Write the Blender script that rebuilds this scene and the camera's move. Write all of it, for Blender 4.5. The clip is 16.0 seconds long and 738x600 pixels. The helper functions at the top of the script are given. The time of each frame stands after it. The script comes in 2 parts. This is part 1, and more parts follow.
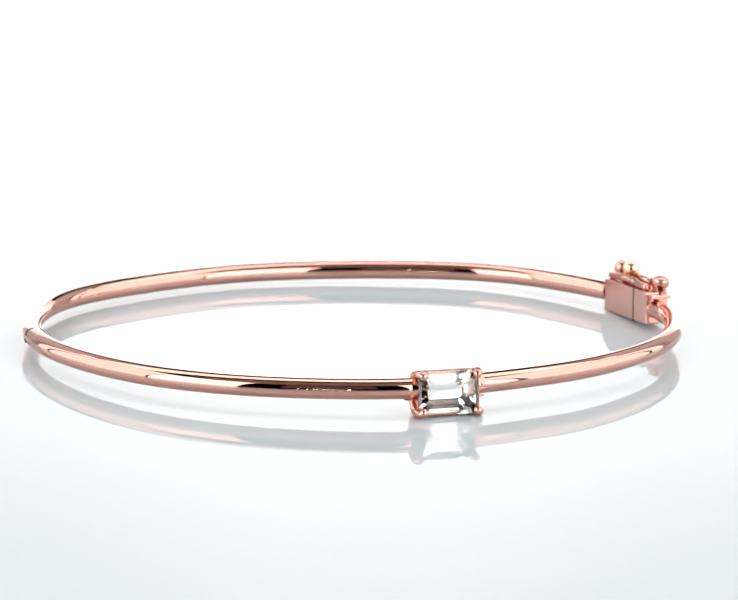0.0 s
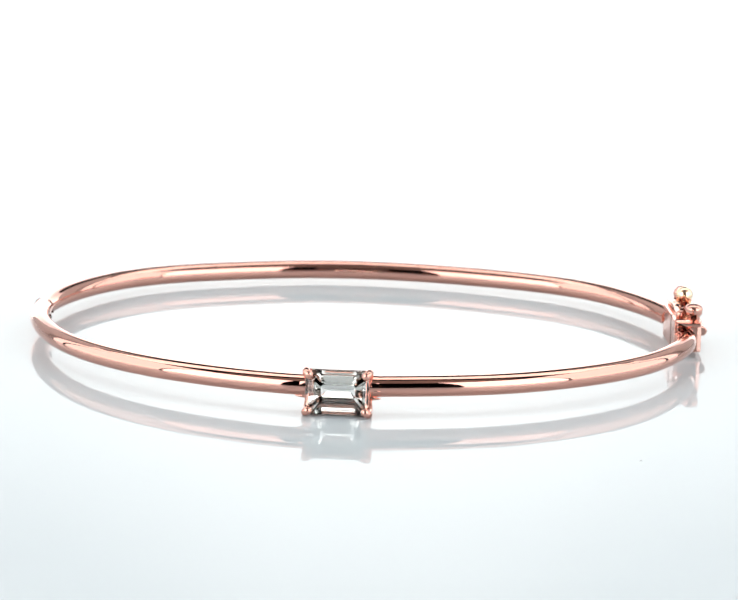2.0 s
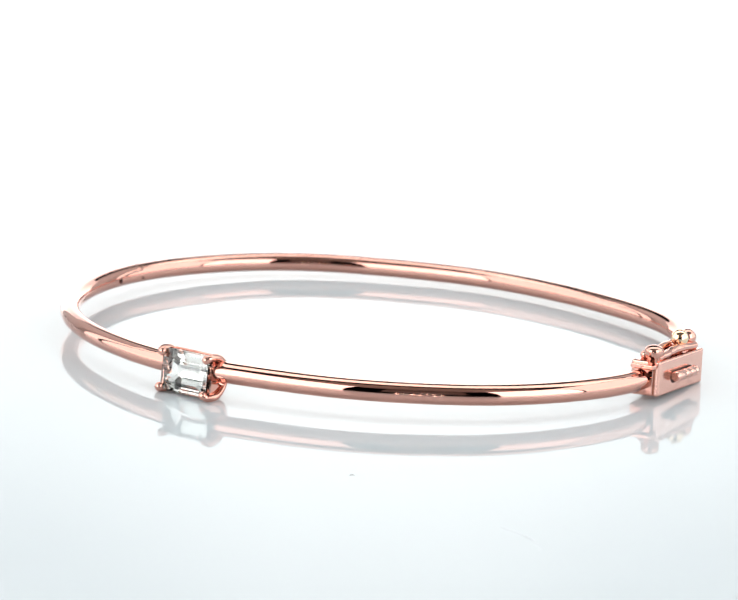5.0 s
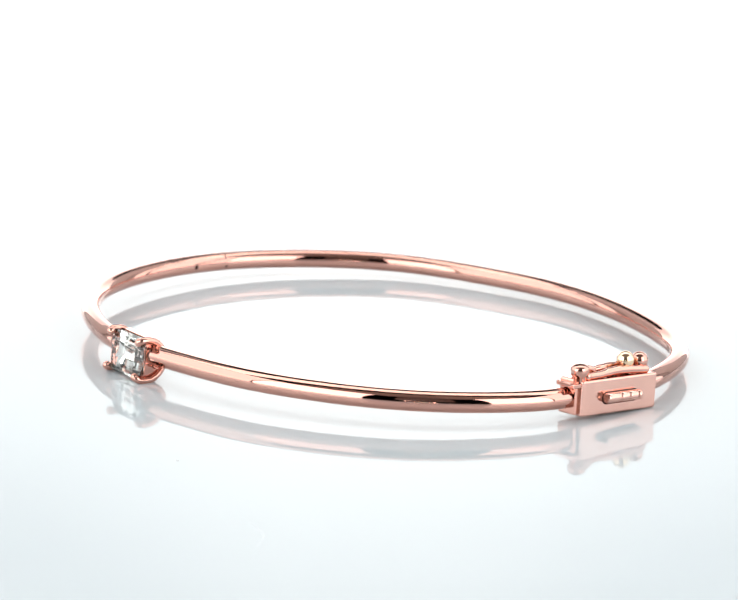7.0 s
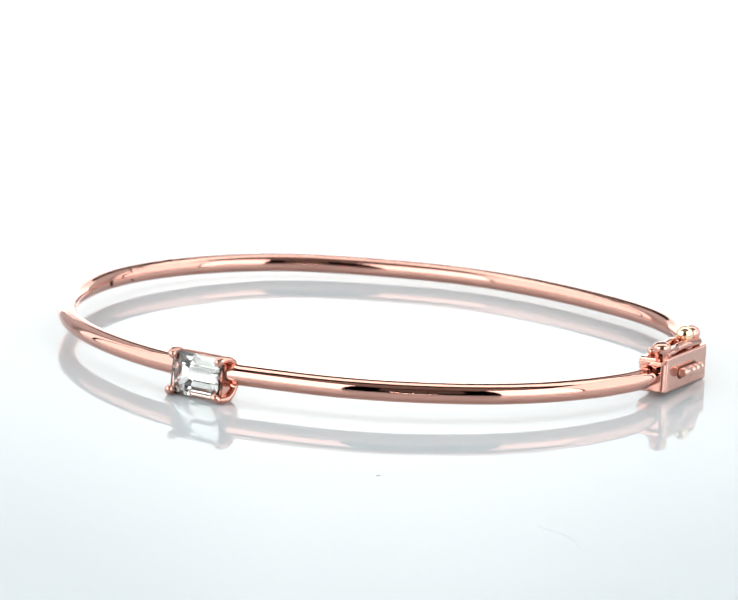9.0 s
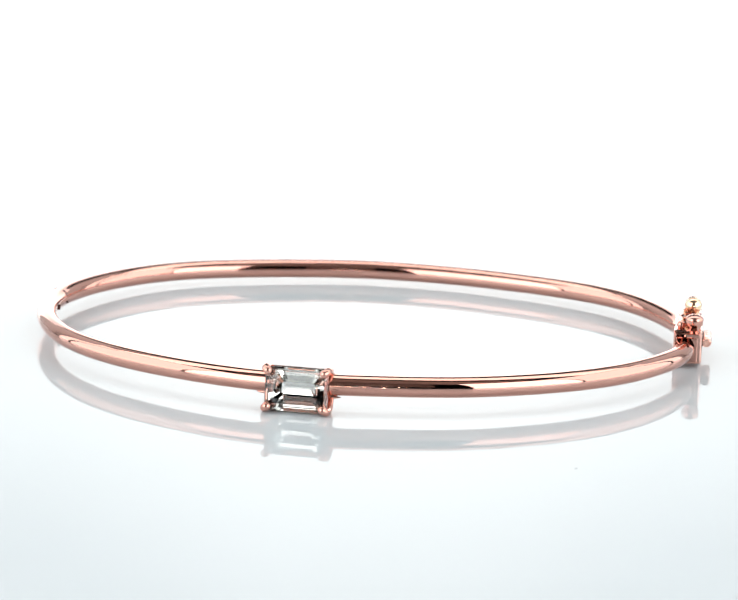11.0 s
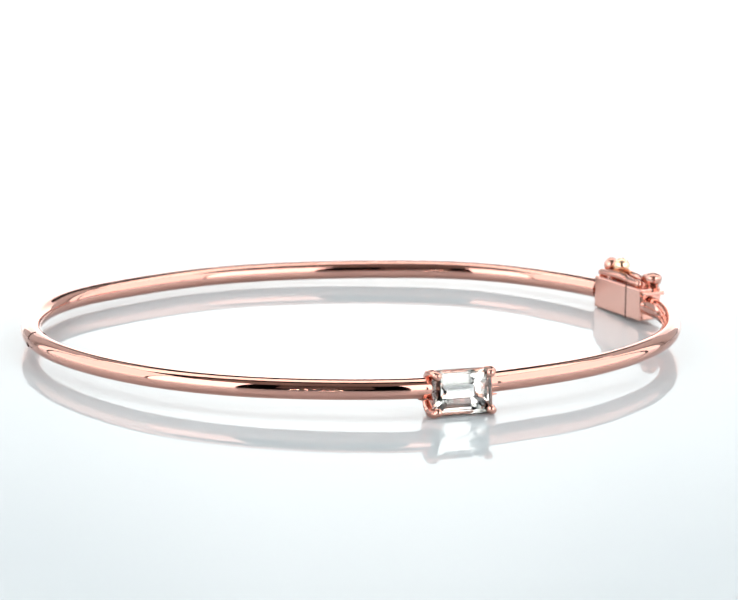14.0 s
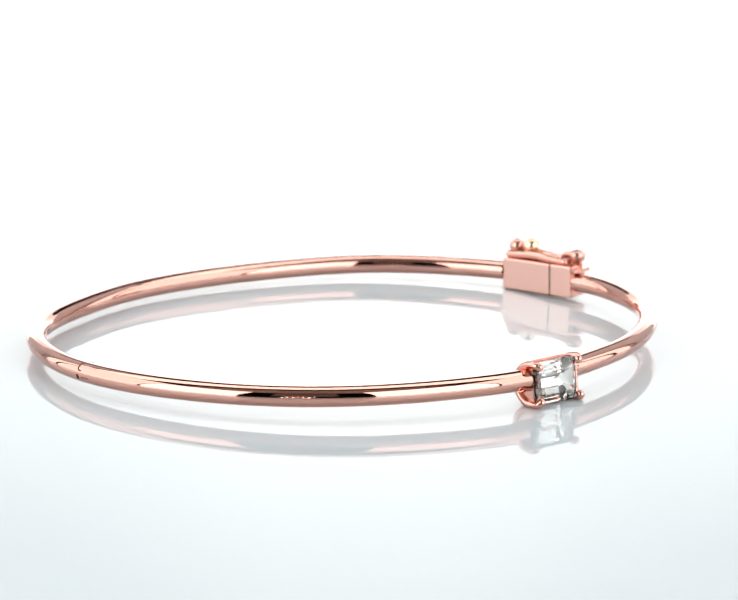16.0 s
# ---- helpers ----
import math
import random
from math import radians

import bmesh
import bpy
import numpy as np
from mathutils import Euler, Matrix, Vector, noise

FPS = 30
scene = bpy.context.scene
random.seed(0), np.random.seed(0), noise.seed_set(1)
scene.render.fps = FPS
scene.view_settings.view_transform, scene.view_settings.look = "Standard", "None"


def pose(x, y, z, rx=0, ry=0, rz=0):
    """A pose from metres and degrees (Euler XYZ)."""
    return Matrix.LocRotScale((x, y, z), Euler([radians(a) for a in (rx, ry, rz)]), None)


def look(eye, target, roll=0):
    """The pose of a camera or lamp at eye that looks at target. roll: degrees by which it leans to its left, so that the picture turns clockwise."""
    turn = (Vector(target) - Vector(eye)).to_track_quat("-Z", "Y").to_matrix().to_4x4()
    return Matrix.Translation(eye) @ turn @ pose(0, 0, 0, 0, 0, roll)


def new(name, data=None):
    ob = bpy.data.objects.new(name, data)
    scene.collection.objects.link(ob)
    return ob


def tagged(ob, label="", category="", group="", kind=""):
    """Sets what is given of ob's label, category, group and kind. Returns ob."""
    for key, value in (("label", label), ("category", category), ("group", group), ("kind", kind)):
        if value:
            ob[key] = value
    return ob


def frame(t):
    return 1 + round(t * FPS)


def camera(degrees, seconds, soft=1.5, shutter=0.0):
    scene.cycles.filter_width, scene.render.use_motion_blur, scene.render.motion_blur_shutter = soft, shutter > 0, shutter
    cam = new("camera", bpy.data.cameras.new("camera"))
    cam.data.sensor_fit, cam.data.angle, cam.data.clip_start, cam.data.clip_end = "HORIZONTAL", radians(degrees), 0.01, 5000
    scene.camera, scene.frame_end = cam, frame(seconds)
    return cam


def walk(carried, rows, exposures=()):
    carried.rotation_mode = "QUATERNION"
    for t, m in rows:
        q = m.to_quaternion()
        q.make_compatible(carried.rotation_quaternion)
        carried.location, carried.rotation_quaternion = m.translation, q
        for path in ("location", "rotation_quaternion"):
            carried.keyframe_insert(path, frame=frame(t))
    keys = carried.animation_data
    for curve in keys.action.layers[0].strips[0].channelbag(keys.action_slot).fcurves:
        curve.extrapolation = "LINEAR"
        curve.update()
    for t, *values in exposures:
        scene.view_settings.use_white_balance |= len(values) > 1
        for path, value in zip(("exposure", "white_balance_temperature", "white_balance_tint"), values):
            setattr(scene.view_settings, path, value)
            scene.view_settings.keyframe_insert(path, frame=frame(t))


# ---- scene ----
# Unit of the plan: U metres. The bangle is 62 mm across; the turntable's axis is the origin, its top z = 0.
U = 0.323

# ---- camera: still, on a tripod with a long lens ----
cam = camera(12.0, 16.0, soft=1.5)
CAM = pose(0, -U, 0.24749 * U, 90 - 13.133, 0, -0.023) @ pose(0, 0, 0, 0, 0, 1.543)
walk(cam, [(0, CAM), (16, CAM)])
cam.data.dof.use_dof = True
cam.data.dof.focus_distance, cam.data.dof.aperture_fstop = 0.314, 85

# ---- materials ----


def nodes_of(name):
    m = bpy.data.materials.new(name)
    m.use_nodes = True
    return m, m.node_tree.nodes, m.node_tree.links


def principled(name, colour, rough, metal=0.0, vary=0.0, scale=400.0, bump=0.0, rough_vary=0.0, **extra):
    """Principled surface with fine variation of colour, gloss and relief in object space."""
    m, n, l = nodes_of(name)
    b = n["Principled BSDF"]
    b.inputs["Base Color"].default_value = (*colour, 1)
    b.inputs["Roughness"].default_value = rough
    b.inputs["Metallic"].default_value = metal
    for key, value in extra.items():
        b.inputs[key.replace("_", " ")].default_value = value
    co = n.new("ShaderNodeTexCoord")
    coarse = n.new("ShaderNodeTexNoise")
    coarse.inputs["Scale"].default_value = scale
    coarse.inputs["Detail"].default_value = 3
    l.new(co.outputs["Object"], coarse.inputs["Vector"])
    if vary:
        mix = n.new("ShaderNodeMix")
        mix.data_type = "RGBA"
        mix.inputs["A"].default_value = (*[c * (1 - vary) for c in colour], 1)
        mix.inputs["B"].default_value = (*[min(1, c * (1 + vary)) for c in colour], 1)
        l.new(coarse.outputs["Fac"], mix.inputs["Factor"])
        l.new(mix.outputs["Result"], b.inputs["Base Color"])
    if rough_vary:
        fine = n.new("ShaderNodeTexNoise")
        fine.inputs["Scale"].default_value = scale * 6
        l.new(co.outputs["Object"], fine.inputs["Vector"])
        ran = n.new("ShaderNodeMapRange")
        ran.inputs["To Min"].default_value = max(0, rough - rough_vary)
        ran.inputs["To Max"].default_value = rough + rough_vary
        l.new(fine.outputs["Fac"], ran.inputs["Value"])
        l.new(ran.outputs["Result"], b.inputs["Roughness"])
    if bump:
        bp = n.new("ShaderNodeBump")
        bp.inputs["Strength"].default_value = bump
        bp.inputs["Distance"].default_value = 0.0001
        l.new(coarse.outputs["Fac"], bp.inputs["Height"])
        l.new(bp.outputs["Normal"], b.inputs["Normal"])
    return m


def glowing(name, colour, strength):
    m, n, l = nodes_of(name)
    n.remove(n["Principled BSDF"])
    e = n.new("ShaderNodeEmission")
    e.inputs["Color"].default_value = (*colour, 1)
    e.inputs["Strength"].default_value = strength
    l.new(e.outputs["Emission"], n["Material Output"].inputs["Surface"])
    return m


def gem_material():
    m, n, l = nodes_of("diamond")
    n.remove(n["Principled BSDF"])
    g = n.new("ShaderNodeBsdfGlass")
    g.inputs["IOR"].default_value = 1.75
    g.inputs["Roughness"].default_value = 0.0
    g.inputs["Color"].default_value = (0.99, 0.985, 0.97, 1)
    l.new(g.outputs["BSDF"], n["Material Output"].inputs["Surface"])
    return m


GOLD = principled("polished_rose_gold", (0.73, 0.39, 0.315), 0.04, 1.0, vary=0.03, scale=300, bump=0.04, rough_vary=0.02)
GOLD_SATIN = principled("rose_gold_milled", (0.82, 0.48, 0.40), 0.16, 1.0, vary=0.03, scale=160, bump=0.03, rough_vary=0.03)
GOLD_PALE = principled("pale_gold_bead", (0.93, 0.68, 0.46), 0.08, 1.0, vary=0.03, scale=300)
GROOVE = principled("groove_shadowed_gold", (0.06, 0.022, 0.016), 0.5, 0.4, vary=0.1, scale=900)
DIAMOND = gem_material()
ACRYLIC = principled("white_gloss_acrylic", (0.555, 0.60, 0.62), 0.02, 0.0, vary=0.012, scale=30, rough_vary=0.01, IOR=1.36)
DUST = principled("grey_lint", (0.58, 0.58, 0.59), 0.9, vary=0.1, scale=5000)
DUST_PALE = principled("pale_lint", (0.74, 0.77, 0.78), 0.9, vary=0.05, scale=5000)
BLACK_CLOTH = principled("black_studio_cloth", (0.02, 0.02, 0.021), 0.9, vary=0.2, scale=6)
DARK_WALL = principled("dark_studio_paint", (0.06, 0.06, 0.062), 0.85, vary=0.1, scale=4)
FRAME_BLACK = principled("black_softbox_fabric", (0.03, 0.03, 0.03), 0.7, vary=0.1, scale=40)
GLOW_CLOTH = glowing("backlit_cloth", (0.93, 0.985, 1.0), 2.0)
GLOW_BEAD = glowing("lamp_bead_glow", (1.0, 0.93, 0.85), 30.0)
GREY_BOARD = principled("grey_board_paint", (0.24, 0.2, 0.18), 0.8, vary=0.1, scale=8)


def painted_glow_backdrop(low, high, strength_low, strength_high):
    """White cloth with its light painted in: glow strongest near its foot and in the middle, cooler and weaker towards
    the top and sides.
    """
    m, n, l = nodes_of("painted_glow_backdrop")
    n.remove(n["Principled BSDF"])
    e = n.new("ShaderNodeEmission")
    co = n.new("ShaderNodeTexCoord")
    xyz = n.new("ShaderNodeSeparateXYZ")
    l.new(co.outputs["Object"], xyz.inputs[0])
    def step(socket, a, b):
        r = n.new("ShaderNodeMapRange")
        r.interpolation_type = "SMOOTHSTEP"
        r.inputs["From Min"].default_value, r.inputs["From Max"].default_value = a, b
        l.new(socket, r.inputs["Value"])
        return r.outputs["Result"]
    def math_node(op, a, b=None):
        k = n.new("ShaderNodeMath")
        k.operation, k.use_clamp = op, op == "ADD"
        for i, v in enumerate((a, b)):
            if v is None:
                continue
            if isinstance(v, float):
                k.inputs[i].default_value = v
            else:
                l.new(v, k.inputs[i])
        return k.outputs[0]
    # light falloff put into the emission, which cools and dims the disc's reflection
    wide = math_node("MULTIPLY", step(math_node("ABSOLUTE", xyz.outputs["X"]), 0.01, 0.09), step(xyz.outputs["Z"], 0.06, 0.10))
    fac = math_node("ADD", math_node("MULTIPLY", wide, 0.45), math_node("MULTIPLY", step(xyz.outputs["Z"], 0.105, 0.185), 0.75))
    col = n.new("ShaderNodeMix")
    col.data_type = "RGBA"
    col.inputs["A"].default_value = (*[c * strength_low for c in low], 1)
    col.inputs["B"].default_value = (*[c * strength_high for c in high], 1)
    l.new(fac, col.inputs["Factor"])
    l.new(col.outputs["Result"], e.inputs["Color"])
    l.new(e.outputs["Emission"], n["Material Output"].inputs["Surface"])
    return m


GLOW_BACK = painted_glow_backdrop((1.0, 0.99, 0.97), (0.945, 0.985, 1.0), 2.55, 1.45)
DIFFUSER = principled("white_diffuser_cloth", (0.8, 0.8, 0.8), 0.8, vary=0.03, scale=60)
GREY_CLOTH = principled("grey_tent_cloth", (0.5, 0.5, 0.5), 0.85, vary=0.08, scale=60)
WARM_LIGHT, COOL_LIGHT = (1.0, 0.985, 0.96), (0.97, 0.985, 1.0)

# ---- mesh helpers ----


def part(name, bm, material, parent=None, label="", smooth=True):
    me = bpy.data.meshes.new(name)
    bmesh.ops.recalc_face_normals(bm, faces=bm.faces)
    bm.to_mesh(me)
    bm.free()
    for f in me.polygons:
        f.use_smooth = smooth
    me.materials.append(material)
    ob = new(name, me)
    ob.parent = parent
    if label:
        ob["label"] = label
    return ob


def box_bm(corners8, bevel=0.0, segments=2):
    """A block from its 4 lower and 4 upper corners, in turn."""
    bm = bmesh.new()
    v = [bm.verts.new(c) for c in corners8]
    for f in ((0, 1, 2, 3), (4, 5, 6, 7), (0, 1, 5, 4), (1, 2, 6, 5), (2, 3, 7, 6), (3, 0, 4, 7)):
        bm.faces.new([v[i] for i in f])
    bmesh.ops.recalc_face_normals(bm, faces=bm.faces)
    if bevel:
        bmesh.ops.bevel(bm, geom=list(bm.edges), offset=bevel, segments=segments, affect="EDGES", profile=0.5)
    return bm


def tube_bm(points, radii, sides=24, up=Vector((0, 0, 1)), flat=1.0, closed_ends=True):
    """A tube along points; radii one number or one each; flat scales it along 'up'."""
    bm = bmesh.new()
    pts = [Vector(p) for p in points]
    if not hasattr(radii, "__len__"):
        radii = [radii] * len(pts)
    rings = []
    for i, p in enumerate(pts):
        d = (pts[min(i + 1, len(pts) - 1)] - pts[max(i - 1, 0)]).normalized()
        side = d.cross(up).normalized()
        top = side.cross(d).normalized()
        rings.append([bm.verts.new(p + radii[i] * (math.cos(a) * side + flat * math.sin(a) * top))
                      for a in (2 * math.pi * k / sides for k in range(sides))])
    for a, b in zip(rings, rings[1:]):
        for k in range(sides):
            bm.faces.new((a[k], a[(k + 1) % sides], b[(k + 1) % sides], b[k]))
    if closed_ends:
        bm.faces.new([bm.verts.new(v.co) for v in rings[0][::-1]])
        bm.faces.new([bm.verts.new(v.co) for v in rings[-1]])
    return bm


def ball_bm(centre, radius, scale=(1, 1, 1)):
    bm = bmesh.new()
    bmesh.ops.create_uvsphere(bm, u_segments=28, v_segments=18, radius=radius)
    bmesh.ops.scale(bm, vec=scale, verts=bm.verts)
    bmesh.ops.translate(bm, vec=centre, verts=bm.verts)
    return bm


def join_bm(*bms):
    out = bmesh.new()
    for b in bms:
        me = bpy.data.meshes.new("joined")
        b.to_mesh(me)
        b.free()
        out.from_mesh(me)
        bpy.data.meshes.remove(me)
    return out


def smooth_line(points, n):
    """Catmull-Rom line through points, n steps a span."""
    pts = [Vector(p) for p in points]
    out = []
    for i in range(len(pts) - 1):
        a, b, c, d = pts[max(i - 1, 0)], pts[i], pts[i + 1], pts[min(i + 2, len(pts) - 1)]
        for k in range(n):
            t = k / n
            out.append(0.5 * ((2 * b) + (c - a) * t + (2 * a - 5 * b + 4 * c - d) * t * t + (3 * b - a - 3 * c + d) * t ** 3))
    out.append(pts[-1])
    return out


def slab(name, corners, thick, material, parent=None, label="", bevel=0.0):
    """A plate: 4 corners of its face and a thickness behind it."""
    c = [Vector(p) for p in corners]
    nrm = (c[1] - c[0]).cross(c[2] - c[1]).normalized() * thick
    return part(name, box_bm([p - nrm for p in c] + c, bevel), material, parent, label, smooth=False)


# ---- the studio ----
WX, WY0, WY1, WZ0, WZ1 = 1.6, -1.9, 1.1, -0.75, 1.7


def room():
    t = 0.06
    def block(name, x0, x1, y0, y1, z0, z1, mat):
        ob = part(name, box_bm([(x0, y0, z0), (x1, y0, z0), (x1, y1, z0), (x0, y1, z0),
                                (x0, y0, z1), (x1, y0, z1), (x1, y1, z1), (x0, y1, z1)]), mat, smooth=False)
        return ob
    tagged(block("floor", -WX, WX, WY0, WY1, WZ0 - t, WZ0, DARK_WALL), "dark painted studio floor under the table", "floor", kind="structure")
    tagged(block("ceiling", -WX, WX, WY0, WY1, WZ1, WZ1 + t, DARK_WALL), "dark painted studio ceiling", "ceiling", kind="structure")
    tagged(block("wall_north", -WX, WX, WY1, WY1 + t, WZ0, WZ1, DARK_WALL), "dark studio wall behind the lit backdrop", "wall", kind="structure")
    tagged(block("wall_south", -WX, WX, WY0 - t, WY0, WZ0, WZ1, BLACK_CLOTH), "black cloth studio wall facing the table", "wall", kind="structure")
    tagged(block("wall_east", WX, WX + t, WY0, WY1, WZ0, WZ1, DARK_WALL), "dark painted studio side wall", "wall", kind="structure")
    tagged(block("wall_west", -WX - t, -WX, WY0, WY1, WZ0, WZ1, DARK_WALL), "dark painted studio side wall", "wall", kind="structure")


def softbox(name, centre, target, width, height, colour, radiance, label, category="softbox"):
    """A lamp box: fabric shell, rim and a glowing front that faces target."""
    base = new(name)
    base.matrix_basis = look(centre, target)
    w, h, d = width / 2, height / 2, 0.06
    part("diffuser", box_bm([(-w, -h, -0.004), (w, -h, -0.004), (w, h, -0.004), (-w, h, -0.004),
                             (-w, -h, 0), (w, -h, 0), (w, h, 0), (-w, h, 0)]), DIFFUSER, base, "white diffuser cloth", False)
    lamp = bpy.data.lights.new("softbox_lamp", "AREA")
    lamp.shape, lamp.size, lamp.size_y = "RECTANGLE", width, height
    lamp.color, lamp.energy = colour, radiance * math.pi * width * height
    ob = new("softbox_lamp", lamp)
    ob.parent = base
    ob.location = (0, 0, -0.006)
    k = 0.55
    part("shell", box_bm([(-w, -h, 0.003), (w, -h, 0.003), (w, h, 0.003), (-w, h, 0.003),
                          (-w * k, -h * k, d), (w * k, -h * k, d), (w * k, h * k, d), (-w * k, h * k, d)]), FRAME_BLACK, base, "black fabric shell", False)
    return tagged(base, label, category)


def plate():
    """Round white acrylic turntable top with a rounded rim, on a hub."""
    bm = bmesh.new()
    prof = [(0.0, 0.0), (0.297, 0.0), (0.2992, -0.0008), (0.30, -0.003), (0.2992, -0.0072), (0.297, -0.008), (0.0, -0.008)]
    n = 128
    rings = [[bm.verts.new((r * math.cos(2 * math.pi * k / n), r * math.sin(2 * math.pi * k / n), z)) for k in range(n)] for r, z in prof[1:-1]]
    for a, b in zip(rings, rings[1:]):
        for k in range(n):
            bm.faces.new((a[k], b[k], b[(k + 1) % n], a[(k + 1) % n]))
    bm.faces.new(rings[0])
    bm.faces.new(rings[-1][::-1])
    base = new("turntable")
    part("disc", bm, ACRYLIC, base, "glossy white acrylic disc", smooth=False)
    part("hub", tube_bm([(0, 0, -0.008), (0, 0, -0.05)], 0.05, 48, up=Vector((0, 1, 0))), FRAME_BLACK, base, "black drum under the disc", smooth=False)
    return tagged(base, "glossy white acrylic turntable disc under the bangle", "turntable")


def table():
    base = new("table")
    part("tabletop", box_bm([(-0.55, -0.36, -0.075), (0.55, -0.36, -0.075), (0.55, 0.6, -0.075), (-0.55, 0.6, -0.075),
                             (-0.55, -0.36, -0.05), (0.55, -0.36, -0.05), (0.55, 0.6, -0.05), (-0.55, 0.6, -0.05)], 0.002), ACRYLIC, base, "white tabletop", False)
    for x in (-0.5, 0.5):
        for y in (-0.31, 0.55):
            part("leg", tube_bm([(x, y, WZ0), (x, y, -0.075)], 0.02, 16, up=Vector((0, 1, 0))), FRAME_BLACK, base, "black leg", False)
    return tagged(base, "white table that carries the turntable", "table")


room()
table()
TURNTABLE = plate()
# white backdrop panel behind the turntable, its glow and falloff painted into the emission
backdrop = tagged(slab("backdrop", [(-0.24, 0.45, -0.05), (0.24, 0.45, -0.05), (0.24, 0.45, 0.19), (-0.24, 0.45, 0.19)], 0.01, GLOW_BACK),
                  "low white backdrop panel behind the table, with a painted graded glow", "backdrop", kind="structure")
softbox("overhead_softbox", (0, 0.235, 0.62), (0, 0.2349, 0), 1.0, 0.41, WARM_LIGHT, 1.55, "large rectangular softbox hanging over the turntable")
for side in (-1, 1):
    softbox("side_softbox", (side * 0.44, -0.455, 0.33), (0, 0, 0.30), 0.42, 0.66, COOL_LIGHT, 2.3, "tall softbox beside the table, turned to the bangle")
    # white cloth wings of the light tent
    y0, y1 = (-0.31, 0.44) if side > 0 else (0.44, -0.31)
    tagged(slab("tent_wing", [(side * 0.62, y1, -0.05), (side * 0.62, y0, -0.05), (side * 0.62, y0, 0.60), (side * 0.62, y1, 0.60)], 0.004, GLOW_CLOTH),
           "backlit white diffusing cloth wing standing beside the table", "diffuser")
    y0, y1 = (0.44, 0.52) if side > 0 else (0.52, 0.44)
    tagged(slab("diffuser_panel", [(side * 0.62, y1, -0.05), (side * 0.62, y0, -0.05), (side * 0.62, y0, 0.60), (side * 0.62, y1, 0.60)], 0.004, GREY_CLOTH),
           "pale grey cloth panel of the light tent beside the table", "diffuser")
    x0, x1 = (0.20, 0.615) if side > 0 else (-0.615, -0.20)
    tagged(slab("diffuser_panel", [(x0, 0.52, -0.05), (x1, 0.52, -0.05), (x1, 0.52, 0.60), (x0, 0.52, 0.60)], 0.004, GREY_CLOTH),
           "pale grey cloth panel of the light tent behind the table", "diffuser")
    # backlit cloth roof over each wing
    x0, x1 = (0.515, 0.64) if side > 0 else (-0.64, -0.515)
    tagged(slab("roof_cloth", [(x0, 0.52, 0.61), (x1, 0.52, 0.61), (x1, -0.30, 0.61), (x0, -0.30, 0.61)], 0.004, GLOW_CLOTH),
           "backlit white cloth stretched level above the wing of the light tent", "diffuser")


def rear_panel():
    """Dim grey board that stands behind the camera, with a row of small lamps at its foot."""
    board = tagged(new("grey_board"), "plain brownish-grey board on legs facing the turntable", "board")
    slab("panel", [(0.19, -0.82, 0.20), (-0.19, -0.82, 0.20), (-0.19, -0.82, 1.25), (0.19, -0.82, 1.25)], 0.012, GREY_BOARD, board)
    for x in (-0.15, 0.15):
        part("leg", tube_bm([(x, -0.85, WZ0), (x, -0.85, 1.2)], 0.018, 16, up=Vector((0, 1, 0))), FRAME_BLACK, board, "black leg", False)
    strip = tagged(new("lamp_strip"), "thin black strip with a row of tiny lit lamps", "lamp")
    strip.matrix_basis = pose(-0.03, -0.80, 0.075)
    part("rail", box_bm([(-0.1, -0.008, -0.012), (0.1, -0.008, -0.012), (0.1, 0.004, -0.012), (-0.1, 0.004, -0.012),
                         (-0.1, -0.008, 0.012), (0.1, -0.008, 0.012), (0.1, 0.004, 0.012), (-0.1, 0.004, 0.012)], 0.001), FRAME_BLACK, strip, "black rail", False)
    part("post", tube_bm([(0, -0.006, WZ0 - 0.075), (0, -0.006, 0)], 0.01, 16, up=Vector((0, 1, 0))), FRAME_BLACK, strip, "black post", False)
    for i in range(7):
        part("lamp_bead", ball_bm((-0.087 + 0.029 * i, 0.004, 0), 0.010, (0.6, 0.5, 0.8)), GLOW_BEAD, strip, "small lit lamp")


rear_panel()
tagged(slab("canopy_board", [(0.235, -0.63, 0.62), (-0.235, -0.63, 0.62), (-0.40, -0.15, 0.62), (0.40, -0.15, 0.62)], -0.008, GREY_BOARD),
       "brownish-grey board fixed level in front of the overhead softbox", "board")


def stand():
    """Black gantry that carries the overhead softbox, the boards and the lamps."""
    base = new("light_stand")
    for x in (-0.62, 0.62):
        part("upright", tube_bm([(x, 0.30, WZ0), (x, 0.30, 0.70)], 0.012, 16, up=Vector((0, 1, 0))), FRAME_BLACK, base, smooth=False)
        part("side_arm", tube_bm([(x * 0.62, -0.42, 0.645), (x * 0.62, 0.60, 0.695)], 0.008, 12), FRAME_BLACK, base, smooth=False)
    part("crossbar", tube_bm([(-0.63, 0.30, 0.69), (0.63, 0.30, 0.69)], 0.012, 16), FRAME_BLACK, base, smooth=False)
    tagged(base, "black tubular gantry that carries the overhead softbox", "stand")


stand()

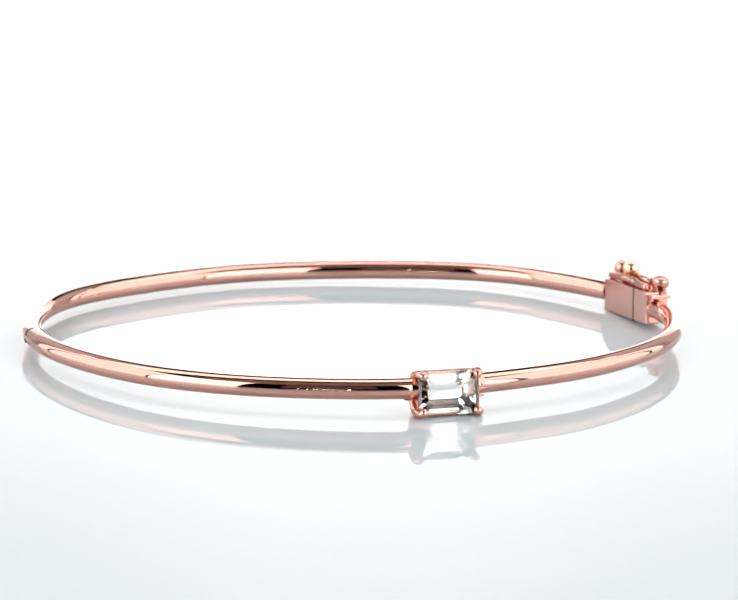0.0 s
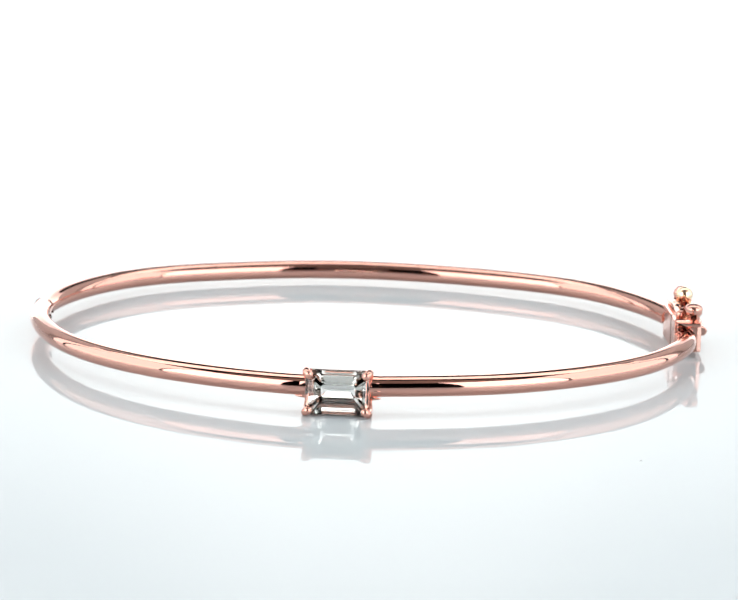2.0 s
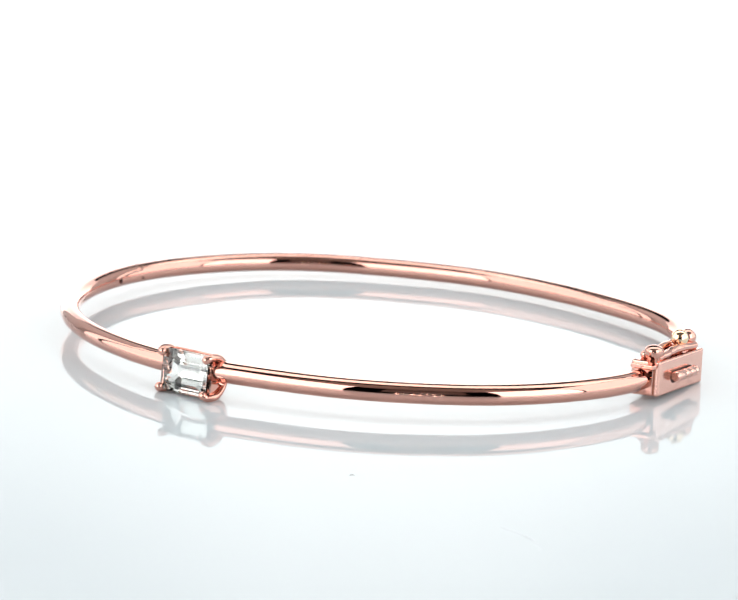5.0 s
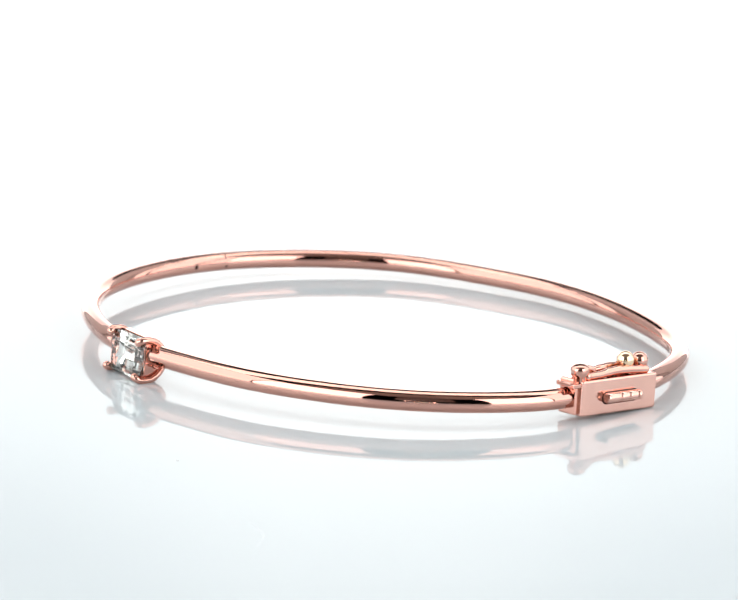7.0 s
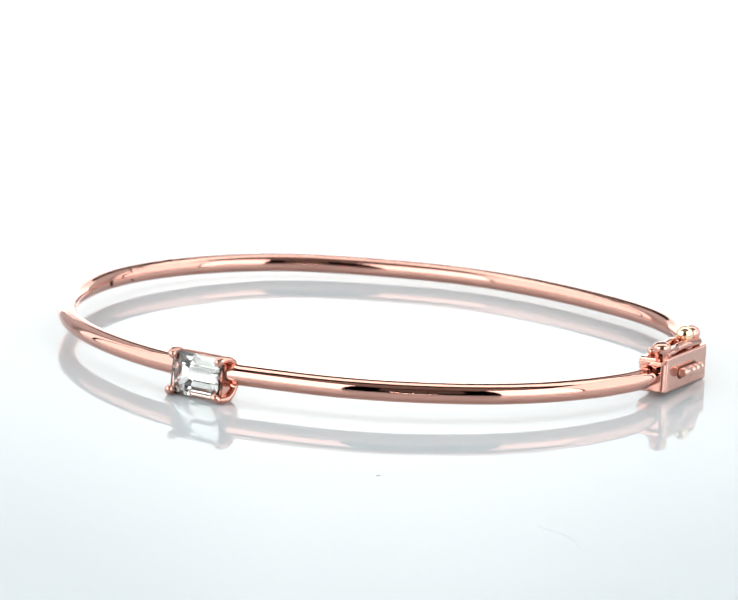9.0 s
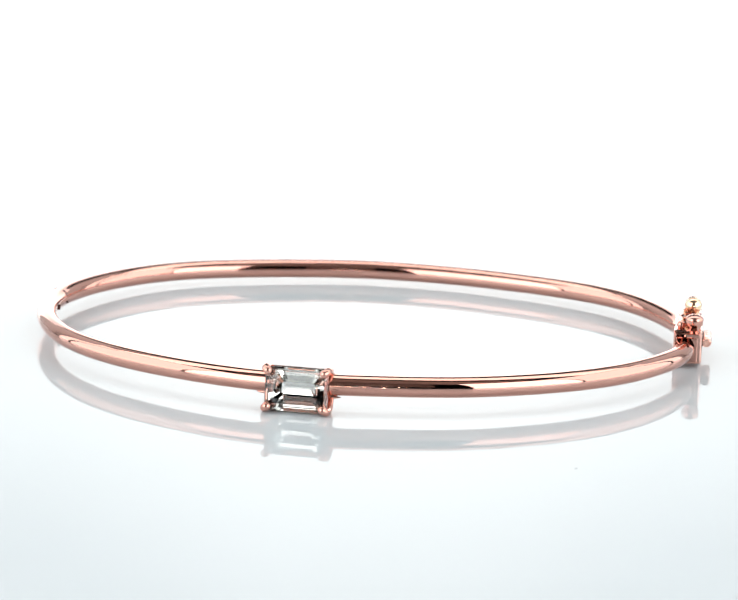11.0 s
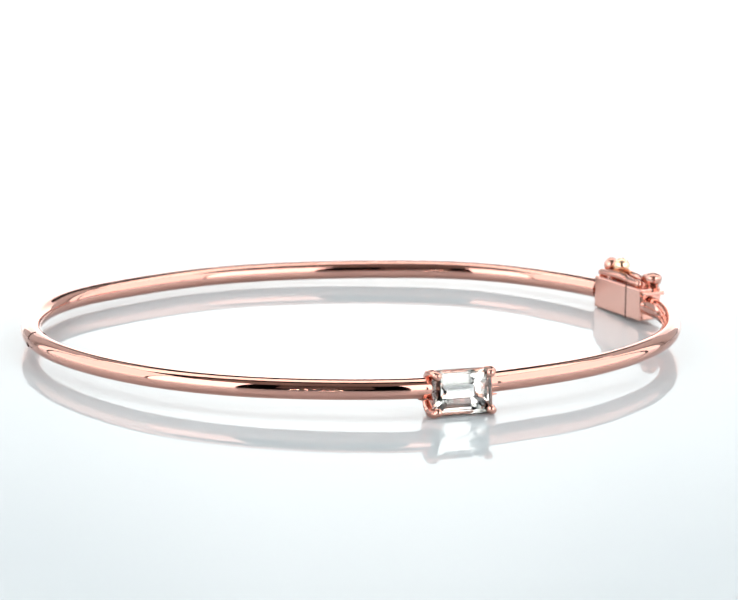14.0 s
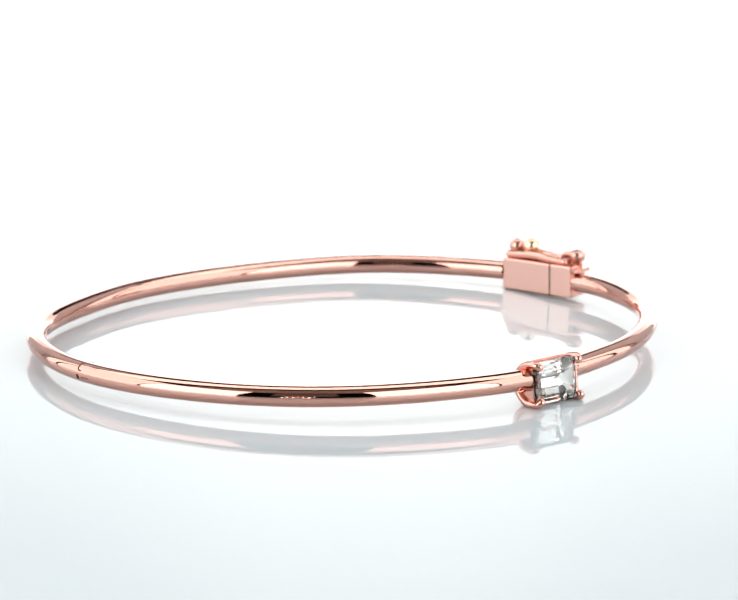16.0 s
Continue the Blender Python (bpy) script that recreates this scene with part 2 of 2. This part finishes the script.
# ---- the bangle ----
# Its oval lies in a slightly tilted plane: it leans on the setting in front and on the far arc.
OX, OY, MEAN = -0.00186, 0.00521, 0.08754
Z0, GX, GY = 0.00590, 0.00297, -0.02219
COS = (0.007879, 0.000309, 0.000261, -4.9e-05, -0.000136, 0.000281, 0.000224, -8.1e-05, 4.5e-05, -3.4e-05, 2.2e-05)
SIN = (0.000715, 0.000902, -0.000321, -1.8e-05, -0.000134, -3e-06, 9.6e-05, 7e-06, 0.000143, 0.000116, -1e-06)
TUBE = 0.0029


def plane_z(x, y):
    return Z0 + GX * x + GY * y


def oval(a):
    """Point of the tube's centre line at the angle a, in plan units: a hand-bent oval, as waves round a circle."""
    r = MEAN + sum(c * math.cos((n + 2) * a) + d * math.sin((n + 2) * a) for n, (c, d) in enumerate(zip(COS, SIN)))
    x, y = OX + r * math.cos(a), OY + r * math.sin(a)
    turn = (a + math.pi) % (2 * math.pi) - math.pi
    x -= 0.0024 * math.exp(-((turn - 0.10) / 0.13) ** 2)      # drawn in where it meets the clasp
    return Vector((x, y, plane_z(x, y)))


def angle_near(x, y):
    return min((2 * math.pi * k / 7200 for k in range(7200)), key=lambda a: (oval(a).x - x) ** 2 + (oval(a).y - y) ** 2)


def arc_points(a0, a1, n):
    return [oval(a0 + (a1 - a0) * k / n) * U for k in range(n + 1)]


BANGLE = tagged(new("bangle_bracelet"), "polished rose gold hinged bangle with one emerald-cut diamond, on white acrylic", "bracelet")

# stone frame: centre, right along the band, out to the viewer, up
SC = Vector((0.0001, -0.0790, 0.0065))
SR = Vector((0.0162, 0.0006, 0.0)).normalized()
SU = Vector((0.0, 0.0013, 0.0096)).normalized()
SU = (SU - SR * SU.dot(SR)).normalized()
SO = SR.cross(SU).normalized()
SW, SH = 0.0088, 0.0060


def stone_at(r, o, u):
    return (SC + SR * r + SO * o + SU * u) * U


def octagon(w, h, o, cut):
    c = min(w, h) * cut
    return [stone_at(x, o, y) for x, y in ((w, h - c), (w - c, h), (-w + c, h), (-w, h - c), (-w, -h + c), (-w + c, -h), (w - c, -h), (w, -h + c))]


def emerald_cut(setting):
    """Step-cut stone: table, two crown steps, girdle and four pavilion steps down to a narrow keel."""
    bm = bmesh.new()
    lv = [(0.66, 0.50, 0.00140), (0.78, 0.67, 0.00120), (0.90, 0.84, 0.00080), (1.00, 1.00, 0.00015), (1.00, 1.00, -0.00010)]
    depth = -0.0001
    for r0, r1, slope in ((1.0, 0.76, 54), (0.76, 0.52, 52), (0.52, 0.28, 51), (0.28, 0.04, 22)):
        depth -= SH * (r0 - r1) * math.tan(math.radians(slope))
        lv.append((1 - 0.65 * (1 - r1), r1, depth))
    rings = [[bm.verts.new(p) for p in octagon(SW * a, SH * b, o, 0.30)] for a, b, o in lv]
    for a, b in zip(rings, rings[1:]):
        for k in range(8):
            bm.faces.new((a[k], a[(k + 1) % 8], b[(k + 1) % 8], b[k]))
    bm.faces.new(rings[0])
    bm.faces.new(rings[-1])
    return part("diamond", bm, DIAMOND, setting, "clear emerald-cut diamond", smooth=False)


PX, PZ = 0.0081, 0.0052      # prong tips from the stone's centre


def setting():
    base = new("setting")
    base.parent = BANGLE
    base["label"] = "four-prong rose gold basket setting"
    emerald_cut(base)
    for sx in (-1, 1):
        # each prong runs back from its claw over the stone and bends round to the band: two make a U
        for sz in (-1, 1):
            line = smooth_line([stone_at(sx * PX * 0.97, 0.0017, sz * PZ * 0.955), stone_at(sx * (PX + 0.0003), 0.0014, sz * (PZ + 0.0001)),
                                stone_at(sx * (PX + 0.0005), 0.0, sz * (PZ + 0.0004)), stone_at(sx * (PX + 0.0004), -0.0026, sz * (PZ + 0.0002)),
                                stone_at(sx * (PX + 0.0002), -0.0048, sz * (PZ - 0.0010)), stone_at(sx * PX, -0.0064, sz * (PZ - 0.0029)),
                                stone_at(sx * PX, -0.0070, sz * 0.0002)], 6)
            n = len(line)
            rad = [U * (0.00098 + 0.00016 * math.sin(math.pi * i / (n - 1))) for i in range(n)]
            bm = join_bm(tube_bm(line, rad, 16, up=SR), ball_bm(line[0], U * 0.00122, (1, 1, 1)))
            part("prong", bm, GOLD, base)
        # plate inside the U that closes the basket's side
        out = [(-0.0004, -PZ + 0.0006)]
        for i in range(17):
            a = math.pi * (i / 16 - 0.5)
            out.append((-0.0018 - 0.0048 * math.cos(a) ** 0.8 if abs(math.cos(a)) > 1e-6 else -0.0018, (PZ - 0.0004) * math.sin(a)))
        out.append((-0.0004, PZ - 0.0006))
        bm = bmesh.new()
        fr = [bm.verts.new(stone_at(sx * (PX - 0.0006), o, u)) for o, u in out]
        bk = [bm.verts.new(stone_at(sx * (PX + 0.0001), o, u)) for o, u in out]
        bm.faces.new(fr)
        bm.faces.new(bk[::-1])
        for i in range(len(out)):
            j = (i + 1) % len(out)
            bm.faces.new((fr[i], bk[i], bk[j], fr[j]))
        part("cheek", bm, GOLD, base, smooth=False)
        # small claws that grip the end of the tube
        for ang in (-62, -8, 48):
            k = TUBE
            rows = [(PX, 0.78), (PX + 0.0010, 0.95), (PX + 0.0022, 1.02), (PX + 0.0036, 1.0)]
            claw = [stone_at(sx * r, -0.0046 + k * f * math.cos(radians(ang)), 0.0010 + k * f * math.sin(radians(ang))) for r, f in rows]
            part("claw", tube_bm(smooth_line(claw, 4), [U * 0.0009 * (1 - 0.9 * (i / 12) ** 1.5) for i in range(13)], 10, up=SU), GOLD, base)
    for sz in (-1, 1):
        u0, u1 = PZ + 0.0003, PZ + 0.0009
        bm = bmesh.new()
        v = [bm.verts.new(stone_at(x, o, sz * u)) for x in (-PX - 0.0004, PX + 0.0004) for o, u in ((-0.0012, u0), (-0.0012, u1), (-0.0050, u1 - 0.0002), (-0.0050, u0 - 0.0002))]
        for f in ((0, 1, 2, 3), (4, 5, 6, 7), (0, 1, 5, 4), (1, 2, 6, 5), (2, 3, 7, 6), (3, 0, 4, 7)):
            bm.faces.new([v[i] for i in f])
        bmesh.ops.recalc_face_normals(bm, faces=bm.faces)
        bmesh.ops.bevel(bm, geom=list(bm.edges), offset=0.00018 * U, segments=2, affect="EDGES")
        part("rail", bm, GOLD, base, smooth=False)
        line = [stone_at(x, -0.0060, sz * (PZ - 0.0020)) for x in (-PX + 0.0010, 0, PX - 0.0010)]
        part("gallery_rail", tube_bm(line, U * 0.00062, 12, up=SO), GOLD, base)
    return base


# clasp frame: s along the box away from the setting, o outwards, h up from the plane
CB = Vector((0.0976, 0.0084, 0.0014))
CS = Vector((-0.0037, 0.0271, -0.0012)).normalized()
CO = Vector((0.0271, 0.0037, 0.0)).normalized()
CU = CO.cross(CS).normalized()
if CU.z < 0:
    CU = -CU
CT, CH, CL, SEAM = 0.0082, 0.0093, 0.0278, 0.0070


def clasp_at(s, o, h):
    return (CB + CS * s + CO * o + CU * h) * U


def clasp_block(s0, s1, o0, o1, h0, h1, bevel=0.0004):
    return box_bm([clasp_at(s0, o0, h0), clasp_at(s1, o0, h0), clasp_at(s1, o1, h0), clasp_at(s0, o1, h0),
                   clasp_at(s0, o0, h1), clasp_at(s1, o0, h1), clasp_at(s1, o1, h1), clasp_at(s0, o1, h1)], bevel * U, 2)


def clasp():
    base = new("box_clasp")
    base.parent = BANGLE
    base["label"] = "rose gold box clasp with figure-eight safety latch"
    near, far = -0.0012, CL - 0.0020
    part("box", box_bm([clasp_at(0, 0, -0.0001), clasp_at(CL, 0, -0.0001), clasp_at(far, -CT, -0.0001), clasp_at(near, -CT, -0.0001),
                        clasp_at(0, 0, CH + 0.0005), clasp_at(CL, 0, CH + 0.0005), clasp_at(far, -CT, CH + 0.0005), clasp_at(near, -CT, CH + 0.0005)], 0.0005 * U, 3), GOLD_SATIN, base, smooth=False)
    # parting line of the tongue on the inner face and across the top
    part("seam", clasp_block(SEAM - 0.00022, SEAM + 0.00022, -CT - 0.00008, -CT + 0.001, -0.0002, CH + 0.00054, 0), GROOVE, base, smooth=False)
    part("seam", clasp_block(SEAM - 0.00012, SEAM + 0.00012, -CT + 0.0009, -0.0008, CH - 0.001, CH + 0.00055, 0), GROOVE, base, smooth=False)
    # flat lug that reaches over the tube
    part("lug", clasp_block(-0.0030, 0.0008, -CT + 0.0006, -0.0006, CH - 0.0014, CH - 0.0002, 0.0002), GOLD, base, smooth=False)
    part("end_plate", clasp_block(-0.0016, 0.0004, -CT + 0.0008, -0.0012, 0.0004, CH - 0.0016, 0.0002), GOLD, base, smooth=False)
    # oval slot with its ribbed thumb piece
    slot = bmesh.new()
    ring = []
    for k in range(40):
        a = 2 * math.pi * k / 40
        ring.append((0.0142 + math.cos(a) * 0.0018 + (0.0050 if math.cos(a) > 0 else -0.0050), 0.0044 + math.sin(a) * 0.0018))
    fr = [slot.verts.new(clasp_at(s, 0.00005, h)) for s, h in ring]
    bk = [slot.verts.new(clasp_at(s, -0.0006, h)) for s, h in ring]
    slot.faces.new(fr)
    slot.faces.new(bk[::-1])
    for k in range(40):
        slot.faces.new((fr[k], bk[k], bk[(k + 1) % 40], fr[(k + 1) % 40]))
    part("slot", slot, GROOVE, base, "dark oval slot", smooth=False)
    # pad with three cross grooves
    def pad(s0, s1, f, out):
        bar = [(s0, 0.84 * f), (s0 + 0.0002, 0.95 * f), (s0 + 0.0005, f), (s1 - 0.0005, f), (s1 - 0.0002, 0.95 * f), (s1, 0.84 * f)]
        return tube_bm([clasp_at(s, out, 0.0047) for s, k in bar], [U * 0.00145 * k for s, k in bar], 24, up=CU)
    thumb = part("thumb_push", pad(0.0077, 0.0206, 0.93, 0.0011), GOLD_SATIN, base, "ribbed push button")
    for s0, s1 in ((0.0078, 0.0126), (0.0128, 0.0157), (0.0159, 0.0190), (0.0192, 0.0205)):
        part("rib", pad(s0, s1, 1.0, 0.0013), GOLD_SATIN, thumb)
    # safety latch: post, two wires, loop and two beads
    top = CH
    rows = ((-0.0004, 0.0019), (0.0016, 0.0019), (0.0020, 0.0025), (0.0036, 0.0026), (0.0042, 0.0024), (0.0046, 0.0019), (0.0049, 0.0011), (0.0050, 0.0003))
    part("post", tube_bm([clasp_at(0.0010 - 0.10 * h, -0.0024, top + h) for h, r in rows], [U * r for h, r in rows], 24, up=CS), GOLD, base, "short round stop post with a rounded cap")
    eye = [clasp_at(0.0042 + 0.0017 * math.cos(a), -0.0026, top + 0.0017 + 0.0017 * math.sin(a)) for a in (math.pi * 2 * k / 24 for k in range(25))]
    part("latch_eye", tube_bm(eye, U * 0.0008, 12, up=CO), GOLD, base, "open wire eye")
    for o in (-0.0016, -0.0062):
        line = smooth_line([clasp_at(0.0028, o, top + 0.0014), clasp_at(0.0075, o, top + 0.0015), clasp_at(0.0120, o * 0.85 - 0.0006, top + 0.0019),
                            clasp_at(0.0165, o, top + 0.0021), clasp_at(0.0245, o, top + 0.0015)], 6)
        bm = join_bm(tube_bm(line, [U * r for r in ([0.0010] * 10 + [0.0012] * (len(line) - 10))], 16, up=CU), ball_bm(line[0], U * 0.00125), ball_bm(line[-1], U * 0.0012))
        part("latch_wire", bm, GOLD, base)
    part("latch_bridge", tube_bm([clasp_at(0.0185, -0.0066, top + 0.0020), clasp_at(0.0185, -0.0012, top + 0.0020)], U * 0.0013, 14, up=CU), GOLD, base)
    part("bead", ball_bm(clasp_at(0.0182, -0.0031, top + 0.0043), U * 0.0025), GOLD_PALE, base, "pale gold bead")
    part("bead", ball_bm(clasp_at(0.0238, -0.0033, top + 0.0037), U * 0.0024), GOLD, base, "rose gold bead")
    return base


def band():
    a_stone_l = angle_near(SC.x - PX + 0.0008, -0.072)
    a_stone_r = angle_near(SC.x + PX - 0.0008, -0.072)
    near_end, far_end = CB + CS * 0.0008 + CO * -0.006, CB + CS * (CL - 0.001) + CO * -0.006
    a_near, a_far = angle_near(near_end.x, near_end.y), angle_near(far_end.x, far_end.y)
    a_hinge = angle_near(-0.0965, 0.0068)
    if a_near > math.pi:
        a_near -= 2 * math.pi
    if a_stone_r > math.pi:
        a_stone_r -= 2 * math.pi
    if a_far < a_near:
        a_far += 2 * math.pi
    part("front_arm", tube_bm(arc_points(a_stone_r, a_near, 60), TUBE * U, 40), GOLD, BANGLE, "polished rose gold tube")
    part("front_arm", tube_bm(arc_points(a_hinge, a_stone_l, 90), TUBE * U, 40), GOLD, BANGLE, "polished rose gold tube")
    part("back_arm", tube_bm(arc_points(a_far, a_hinge, 160), TUBE * U, 40), GOLD, BANGLE, "polished rose gold tube")
    hinge = part("hinge", tube_bm(arc_points(a_hinge - 0.03, a_hinge + 0.03, 8), TUBE * U * 0.985, 40), GOLD, BANGLE, "fine hinge joint let into the tube")

    def on_tube(a, ang, lift=1.0):
        c, d = oval(a), oval(a + 0.001) - oval(a - 0.001)
        out = Vector((d.y, -d.x, 0)).normalized()
        return (c + TUBE * lift * (math.cos(radians(ang)) * out + math.sin(radians(ang)) * Vector((0, 0, 1)))) * U

    def groove(name, rows, width):
        part(name, tube_bm(smooth_line([on_tube(a, g, 0.992) for a, g in rows], 5), U * width, 8, up=Vector((0.3, 0.5, 0.81))), GROOVE, hinge)

    h0, h1 = angle_near(-0.0914, -0.0051), angle_near(-0.0925, 0.0061)
    groove("slot", [(h0, 168), (h0, 182), (h0, 198)], 0.00055)
    groove("seam", [(h0, 164), (h0 + (h1 - h0) * 0.5, 158), (h1, 150)], 0.00010)
    groove("seam", [(h1, 150), (h1, 135), (h1, 118)], 0.00024)
    groove("pin_hole", [(h1, 196), (h1, 200), (h1, 204)], 0.00040)
    k = angle_near(-0.0986, 0.0070)
    groove("seam", [(k + 0.012, 20), (k + 0.002, 22), (k - 0.002, 38), (k, 58), (k + 0.006, 78)], 0.00020)
    groove("seam", [(k - 0.002, -28), (k, -18), (k - 0.004, -8)], 0.00030)
    groove("seam", [(k + 0.014, -16), (k + 0.028, -16), (k + 0.044, -16)], 0.00012)
    # tapered collars where the tube meets the basket and the box
    for a, d in ((a_stone_l, -1), (a_stone_r, 1)):
        pts = [oval(a + d * 0.012 * k) * U for k in range(-1, 4)]
        part("collar", tube_bm(pts, [TUBE * U * f for f in (0.9, 1.06, 1.05, 1.03, 1.002)], 32), GOLD, BANGLE)
    pts = [oval(a_near - 0.010 * k + 0.002) * U for k in range(4)]
    part("collar", tube_bm(pts, [TUBE * U * f for f in (1.12, 1.09, 1.04, 1.002)], 32), GOLD, BANGLE)


setting()
clasp()
band()


# ---- lint on the disc ----
def lint(x, y, length, turn, bend, thick, material):
    pts = smooth_line([(-length / 2, 0, thick), (0, bend, thick), (length / 2, 0, thick)], 6)
    ob = part("lint_fibre", tube_bm(pts, [thick * (0.5 + 0.5 * math.sin(math.pi * (i + 0.5) / len(pts))) for i in range(len(pts))], 6), material)
    ob.matrix_basis = pose(x, y, 0, 0, 0, turn)
    return tagged(ob, "tiny grey lint fibre lying on the acrylic disc", "lint", group="lint on the disc")


LINT = [lint(0.0269, -0.0350, 0.0004, 41, 0.00003, 0.00003, DUST),
        lint(0.0479, -0.0398, 0.0065, -25.4, 0.0008, 0.000014, DUST_PALE)]

# ---- movement: the turntable swings one way, then back ----
TURN = [
    (0.0, 16.61),
    (0.5, 11.07),
    (1.0, 5.54),
    (1.5, 0.00),
    (2.0, -5.54),
    (2.5, -11.07),
    (3.0, -16.61),
    (3.5, -22.14),
    (4.0, -27.68),
    (4.5, -33.21),
    (5.0, -38.75),
    (5.5, -44.28),
    (6.0, -49.82),
    (6.5, -55.36),
    (6.7, -57.57),
    (6.8, -58.68),
    (6.87, -59.15),
    (6.94, -58.71),
    (7.0, -58.04),
    (7.04, -57.60),
    (7.2, -55.83),
    (7.5, -52.51),
    (8.0, -46.97),
    (8.5, -41.44),
    (9.0, -35.90),
    (9.5, -30.37),
    (10.0, -24.83),
    (10.5, -19.29),
    (11.0, -13.76),
    (11.5, -8.22),
    (12.0, -2.69),
    (12.5, 2.85),
    (13.0, 8.38),
    (13.5, 13.92),
    (14.0, 19.45),
    (14.5, 24.99),
    (15.0, 30.53),
    (15.5, 36.06),
    (16.0, 41.60),
]


def motions():
    for thing in (TURNTABLE, BANGLE, *LINT):
        start = thing.matrix_basis.copy()
        walk(thing, [(t, pose(0, 0, 0, 0, 0, a) @ start) for t, a in TURN])


motions()
